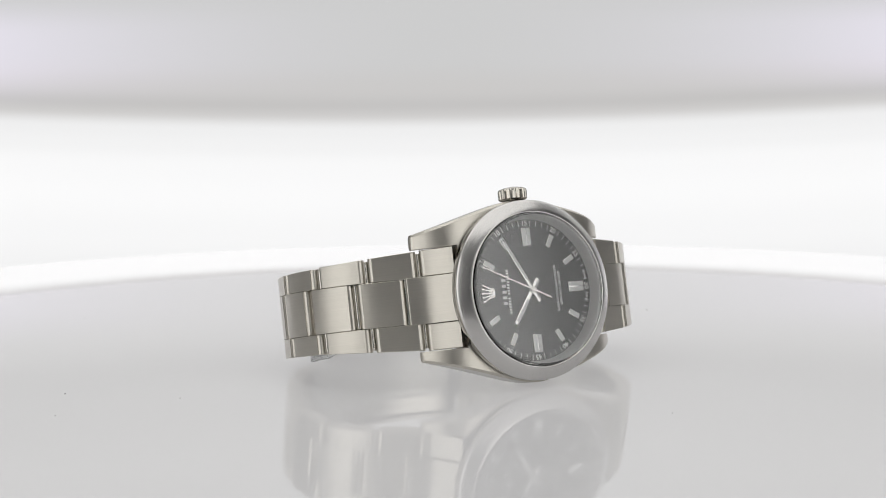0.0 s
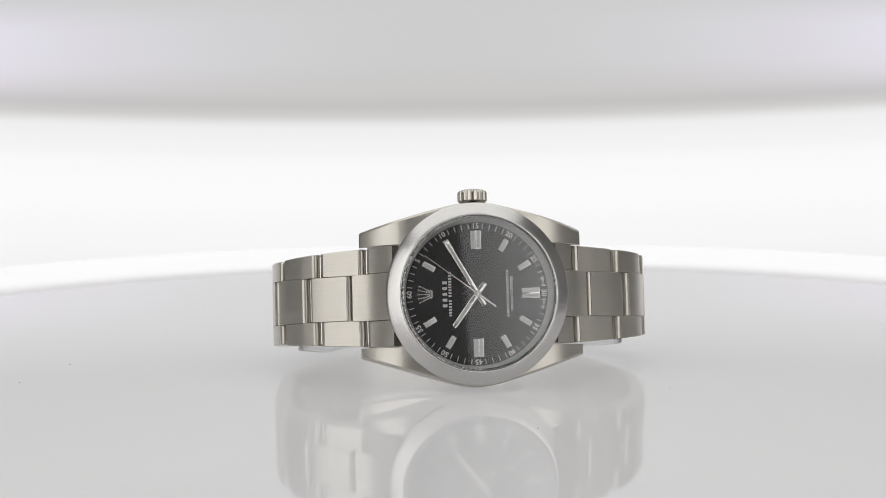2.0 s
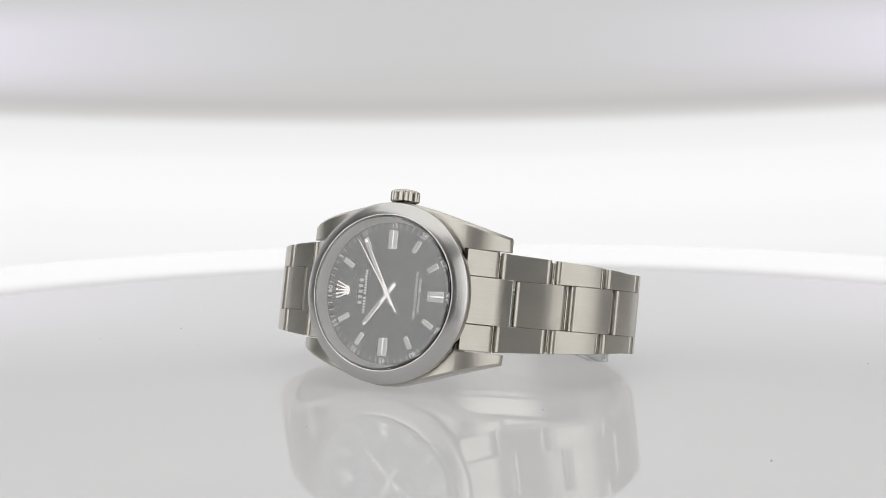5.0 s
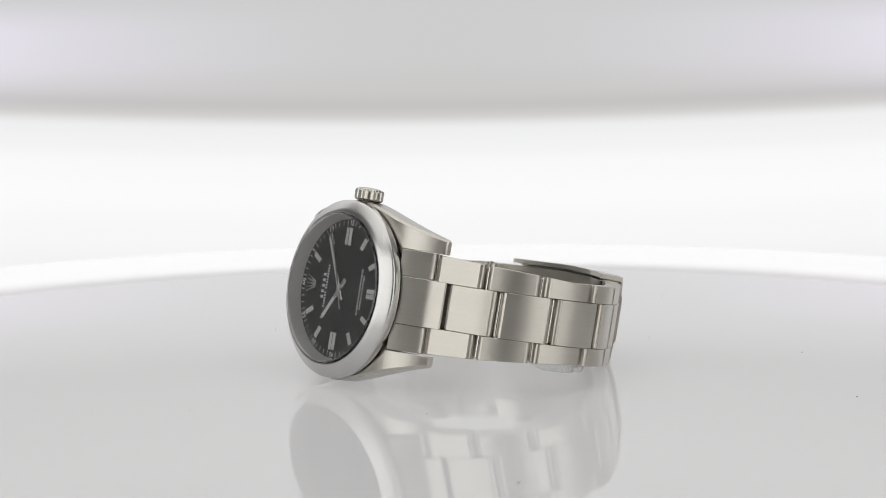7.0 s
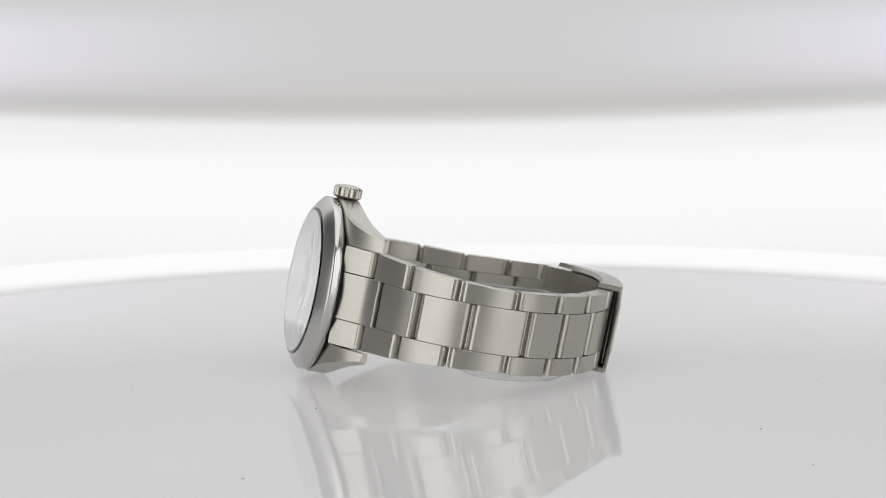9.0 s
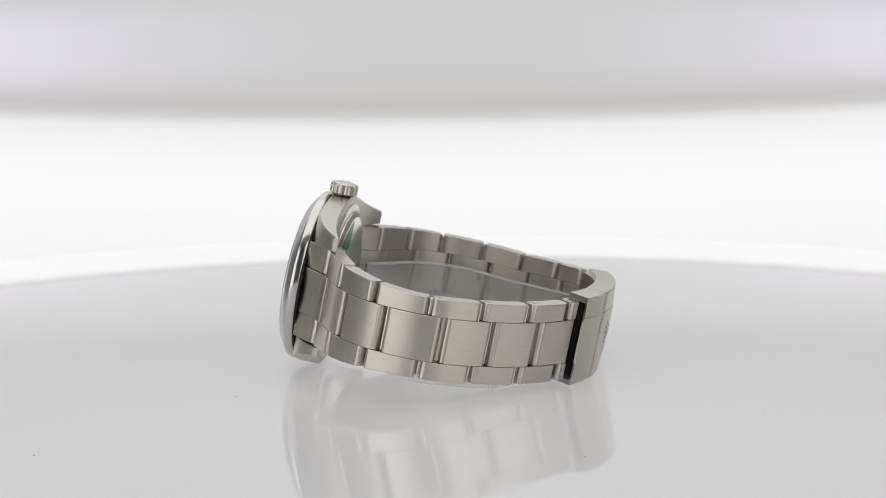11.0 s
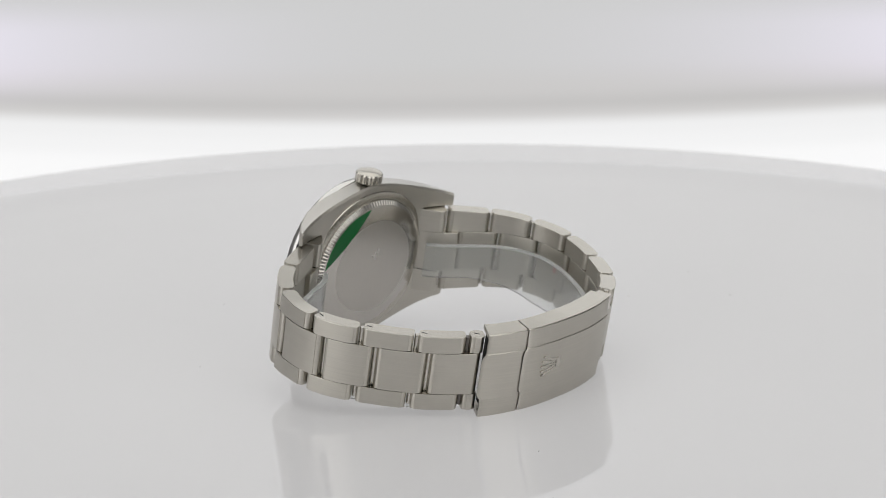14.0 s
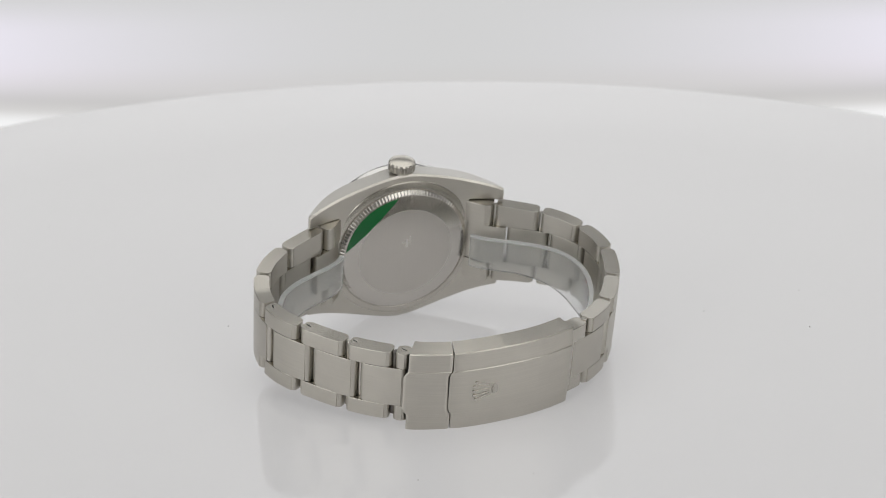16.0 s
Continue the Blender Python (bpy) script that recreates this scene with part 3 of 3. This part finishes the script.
def block(bm, s0, s1, z_lo, z_hi, thick, rnd=0.85, lift=0.0, ch=0.09, n=8, ends=(True, True), bulge=0.0, step=0.14):
    """A link: follows the path from s0 to s1 with rounded ends; z_lo and z_hi are functions of s relative to the mid line."""
    cut = [0.0, 0.05, 0.16, 0.34, 0.62, 1.0, 1.03]
    cut = [c * rnd for c in cut]
    ss = [s0 + c for c in cut] + list(np.linspace(s0 + cut[-1], s1 - cut[-1], n)[1:-1]) + [s1 - c for c in reversed(cut)]
    secs = []
    for s in ss:
        d0, d1 = s - s0, s1 - s
        drop = 0.0
        for d, on in ((d0, ends[0]), (d1, ends[1])):
            if on and d < rnd * 1.005:
                u = max(0.0, 1 - d / rnd)
                drop = max(drop, step + rnd * (1 - math.sqrt(max(0, 1 - u * u))))
        x, y, nx, ny = at(s)
        mz = zmid(s)
        w = (d0 / max(1e-6, s1 - s0)) * 2 - 1
        o = lift - drop + bulge * (1 - w * w)
        i = -thick + lift + drop * 0.8
        lo, hi = z_lo(s) + mz, z_hi(s) + mz
        c = ch
        secs.append([(x + nx * (o - c), y + ny * (o - c), hi), (x + nx * o, y + ny * o, hi - c), (x + nx * o, y + ny * o, lo + c), (x + nx * (o - c), y + ny * (o - c), lo),
                     (x + nx * (i + c), y + ny * (i + c), lo), (x + nx * i, y + ny * i, lo + c), (x + nx * i, y + ny * i, hi - c), (x + nx * (i + c), y + ny * (i + c), hi)])
    loft(bm, secs, 0, lambda k: 1 if k in (3, 7) else 0)
    return bm


THICK = 3.2
CENTRE = 4.34      # half width of the centre row
LINK = [BRUSHED, SATIN]


def centre(s0, s1, **kw):
    bm = bmesh.new()
    block(bm, s0, s1, lambda s: -CENTRE + 0.025, lambda s: CENTRE - 0.025, THICK, lift=0.03, **kw)
    return bm


def side(s0, s1, top, **kw):
    bm = bmesh.new()
    if top:
        block(bm, s0, s1, lambda s: CENTRE + 0.025, zhalf, THICK, **kw)
    else:
        block(bm, s0, s1, lambda s: -zhalf(s), lambda s: -CENTRE - 0.025, THICK, **kw)
    return bm


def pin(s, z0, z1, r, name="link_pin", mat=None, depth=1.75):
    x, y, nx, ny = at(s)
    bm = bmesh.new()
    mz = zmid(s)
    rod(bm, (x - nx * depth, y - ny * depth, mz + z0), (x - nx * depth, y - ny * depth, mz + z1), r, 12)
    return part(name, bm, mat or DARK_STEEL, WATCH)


def screw(s, top):
    """Slotted screw head in the upper edge of a link."""
    x, y, nx, ny = at(s)
    z = zmid(s) + zhalf(s)
    d = 1.7
    bm = bmesh.new()
    rod(bm, (x - nx * d, y - ny * d, z - 0.3), (x - nx * d, y - ny * d, z + 0.03), 0.65, 16)
    ob = part("screw", bm, SATIN, WATCH)
    # black bar on top of the head, coloured as the shade of its slot
    bm = bmesh.new()
    t = Vector((-ny, nx, 0)).normalized()
    c = Vector((x - nx * d, y - ny * d, 0))
    q = [c + t * 0.56 + Vector((nx, ny, 0)) * 0.30, c + t * 0.56 + Vector((nx, ny, 0)) * 0.04, c - t * 0.56 - Vector((nx, ny, 0)) * 0.30, c - t * 0.56 - Vector((nx, ny, 0)) * 0.04]
    loft(bm, [[(p.x, p.y, z + 0.02) for p in q], [(p.x, p.y, z + 0.045) for p in q]])
    part("slot", bm, GAP, ob)


def end_link(sgn):
    """Solid end piece between the lugs, its centre tongue longer than the shoulders beside it."""
    s_end, far = (S_R, 6.9) if sgn > 0 else (S_L, 6.9)
    tongue = (s_end - far, s_end + 2.75) if sgn > 0 else (s_end - 2.75, s_end + far)
    short = (s_end - far, s_end - 0.22) if sgn > 0 else (s_end + 0.22, s_end + far)
    ends = (sgn < 0, sgn > 0)
    bm = block(bmesh.new(), *tongue, lambda s: -4.5, lambda s: 4.5, 4.3, lift=0.32, rnd=0.25, step=0.02, ends=ends)
    ob = part("end_link", bm, LINK, WATCH)
    for lo, hi in ((4.6, 9.6), (-9.6, -4.6)):
        part("shoulder", block(bmesh.new(), *short, lambda s: lo, lambda s: hi, 4.3, ends=ends), LINK, ob)


end_link(1)
end_link(-1)
OFF = 2.6
right = [S_R + d for d in (-0.4, 10.2, 21.2, 32.6, 43.2, 53.7)]
right_mid = [S_R + d for d in (2.6, 13.4, 24.3, 35.9, 46.3, 56.6)]
G = 0.46
for k in range(len(right)):
    a = right[k]
    b_ = right[k + 1] if k + 1 < len(right) else S_C0 - 3.85
    for top in (True, False):
        part("side_link", side(a + G, b_ - G, top), LINK, WATCH)
    ca, cb = right_mid[k], (right_mid[k + 1] if k + 1 < len(right) else S_C0 - 0.6)
    part("centre_link", centre(ca + G, cb - G), LINK, WATCH)
    pin(a + 0.2, -zhalf(a) * 0.96, zhalf(a) * 0.96, 0.55, mat=PIN_STEEL)
    if k:
        pin(ca + 0.1, -CENTRE * 0.98, CENTRE * 0.98, 0.55, mat=PIN_STEEL)
    if k >= 3:
        screw(a + 1.45, True)
# short knuckle before the clasp
for top in (True, False):
    part("side_link", side(S_C0 - 3.45, S_C0 - 0.75, top, rnd=0.8, n=4), LINK, WATCH)
screw(S_C0 - 2.1, True)
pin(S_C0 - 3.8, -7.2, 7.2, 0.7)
left = [S_L - d for d in (0.0, 10.2, 20.7, 31.3, 42.1, 53.0)]
for k in range(len(left)):
    b_ = left[k]
    a = left[k + 1] if k + 1 < len(left) else S_C1 + 3.0
    for top in (True, False):
        part("side_link", side(a + G, b_ - G, top), LINK, WATCH)
    cb, ca = b_ - OFF, (left[k + 1] - OFF if k + 1 < len(left) else S_C1 - 2.7)
    part("centre_link", centre(ca + G, cb - G), LINK, WATCH)
    pin(b_ - 0.2, -zhalf(b_) * 0.96, zhalf(b_) * 0.96, 0.55, mat=PIN_STEEL)
    if k:
        pin(cb - 0.1, -CENTRE * 0.98, CENTRE * 0.98, 0.55, mat=PIN_STEEL)

# ---------------------------------------------------------------- clasp
CL = part("clasp", block(bmesh.new(), S_C0 + 0.9, S_C1 + 2.6, lambda s: -7.4, lambda s: 7.4, 3.2, lift=0.0, n=24), [SATIN, SATIN], WATCH, "folding clasp blades under the lid")
S_SPLIT = S_C0 + 7.6
SHELL = [(8.8, 0.55), (8.62, 0.8), (5.3, 0.97), (4.95, 0.98), (4.8, 1.15), (4.3, 1.165), (3.7, 1.17), (-3.7, 1.17), (-4.3, 1.165), (-4.8, 1.15), (-4.95, 0.98), (-5.3, 0.97), (-8.62, 0.8), (-8.8, 0.55),
         (-8.8, -3.4), (-7.9, -3.6), (-7.8, 0.3), (7.8, 0.3), (7.9, -3.6), (8.8, -3.4)]


def shell(name, s0, s1, bow0, bow1, n, label, flare=0.0):
    """A clasp cover bent along the path, with a raised middle band and turned-down sides; its ends bow over the middle band."""
    bm = bmesh.new()
    secs = []
    for i in range(n + 1):
        t = i / n
        sec = []
        for z, o in SHELL:
            w = min(1.0, max(0.0, (5.2 - abs(z)) / 1.5)) if o > 0.5 else 0.0
            w = w * w * (3 - 2 * w)
            s = (s0 + bow0 * w) * (1 - t) + (s1 + bow1 * w) * t
            x, y, nx, ny = at(s)
            d = min(s - s0, s1 - s)
            soft = 0.16 * max(0.0, 1 - max(0.0, min(t, 1 - t) * (s1 - s0)) / 0.25) if o > 0.5 else 0.0
            up = o - soft + (flare * (1 - t) ** 2 if o > 0 else 0.0)
            sec.append((x + nx * up, y + ny * up, zmid(s) + z))
        secs.append(sec)
    loft(bm, secs, 0, lambda k: 1 if k in (13, 19) else 0)
    return part(name, bm, LINK, CL, label)


shell("lever", S_C0 - 0.45, S_SPLIT - 0.14, -0.8, -0.65, 24, "brushed lift lever of the clasp", flare=0.5)
shell("lid", S_SPLIT + 0.14, S_C1 - 2.8, -0.65, 0.0, 60, "brushed steel clasp lid with shallow shoulders")
# black filler block in place of the shade inside the clasp opening
bm = bmesh.new()
block(bm, S_C0 + 0.1, S_C0 + 1.6, lambda s: -7.2, lambda s: 7.2, 3.0, lift=-0.2, rnd=0.1, n=4, step=0.0)
part("mouth_shade", bm, [GAP, GAP], CL)
# embossed emblem on the lid
bm = bmesh.new()
prongs(bm, 0.0, -0.07, 0.3, 3.3)
bmesh.ops.scale(bm, verts=bm.verts, vec=(1.35, 1.0, 1.0))
ob = part("emblem", bm, SATIN, CL, "embossed five-pronged emblem")
x, y, nx, ny = at(S_SPLIT + 5.9)
tx = Vector((-ny, nx, 0))
o = Vector((x + nx * 1.17, y + ny * 1.17, zmid(S_SPLIT + 5.9))) * MM
axx = Vector((-ny, nx, 0)).normalized()
ayy = Vector((-nx, -ny, 0)).normalized()
ob.matrix_basis = Matrix.Translation(o) @ Matrix((axx, ayy, axx.cross(ayy))).transposed().to_4x4()
# hinge pins at the fold
for s in (S_C1 - 1.2, S_C1 + 3.0):
    x, y, nx, ny = at(s)
    bm = bmesh.new()
    z = zmid(s) + (7.6 if s > S_C1 else 6.9)
    rod(bm, (x - nx * 1.4, y - ny * 1.4, z - 0.3), (x - nx * 1.4, y - ny * 1.4, z + 0.06), 0.6, 16)
    part("hinge_pin", bm, SATIN, CL)

# ---------------------------------------------------------------- clear plastic cuff inside the bracelet
def cuff_strip(bm, s0, s1, z0, z1, th=0.7, n=60, out=0.0):
    """A strip standing inside the bracelet; z0 None: down to the table."""
    secs = []
    for s in np.linspace(s0, s1, n):
        x, y, nx, ny = at(s)
        t = max(0.0, 1 - (s - S_R + 4.0) / 26.0)
        d = 4.9 + 0.5 * t * t - out
        mz = zmid(s)
        foot = (-18.3 + 0.2125 * (y - ny * d)) / 0.978
        drop = min(1.0, max(0.0, (y - ny * d - 14.0) / 12.0))
        lo = max(-5.5 - 3.4 * drop, foot + 0.15) if z0 is None else mz + z0
        secs.append([(x - nx * d, y - ny * d, mz + z1), (x - nx * d, y - ny * d, lo), (x - nx * (d + th), y - ny * (d + th), lo), (x - nx * (d + th), y - ny * (d + th), mz + z1)])
    return loft(bm, secs)


CUFF = tagged(new("plastic_cuff"), "clear plastic protective cuff inside the watch bracelet", "cuff")
part("band", cuff_strip(bmesh.new(), S_R - 2.0, S_L + 3.0, None, 1.9, n=120), PLASTIC, CUFF)
part("rim", cuff_strip(bmesh.new(), S_R - 2.0, S_L + 3.0, 1.91, 2.25, th=0.9, n=120, out=0.05), MILKY, CUFF, "frosted cut edge")
part("red_film", cuff_strip(bmesh.new(), S_L - 33.0, S_L - 32.0, 0.2, 1.3, th=0.06, n=6, out=0.1), RED, CUFF, "small red film tab")


# ---------------------------------------------------------------- what moves
def table_at(t):
    return pose(0, 0, 0, 0, 0, SPIN0 + SPIN * t)


SEAT = pose(1.64 * MM, -28.523 * MM, (TABLE + 11.704) * MM, -12.016, 0, 0) @ pose(0, 0, 0, 0, 0.72, 0)


def motions():
    times = [0.5 * k for k in range(33)]
    walk(TURNTABLE, [(t, table_at(t)) for t in times])
    walk(WATCH, [(t, table_at(t) @ SEAT) for t in times])
    walk(CUFF, [(t, table_at(t) @ SEAT) for t in times])
    walk(minute_hand, [(t, hand_pose(59.7 + 0.1 * t)) for t in (0.0, 8.0, 16.0)])
    walk(second_hand, [(t, hand_pose(24.3 + 6.0 * t)) for t in range(17)])
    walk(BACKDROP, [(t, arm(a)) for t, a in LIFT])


motions()
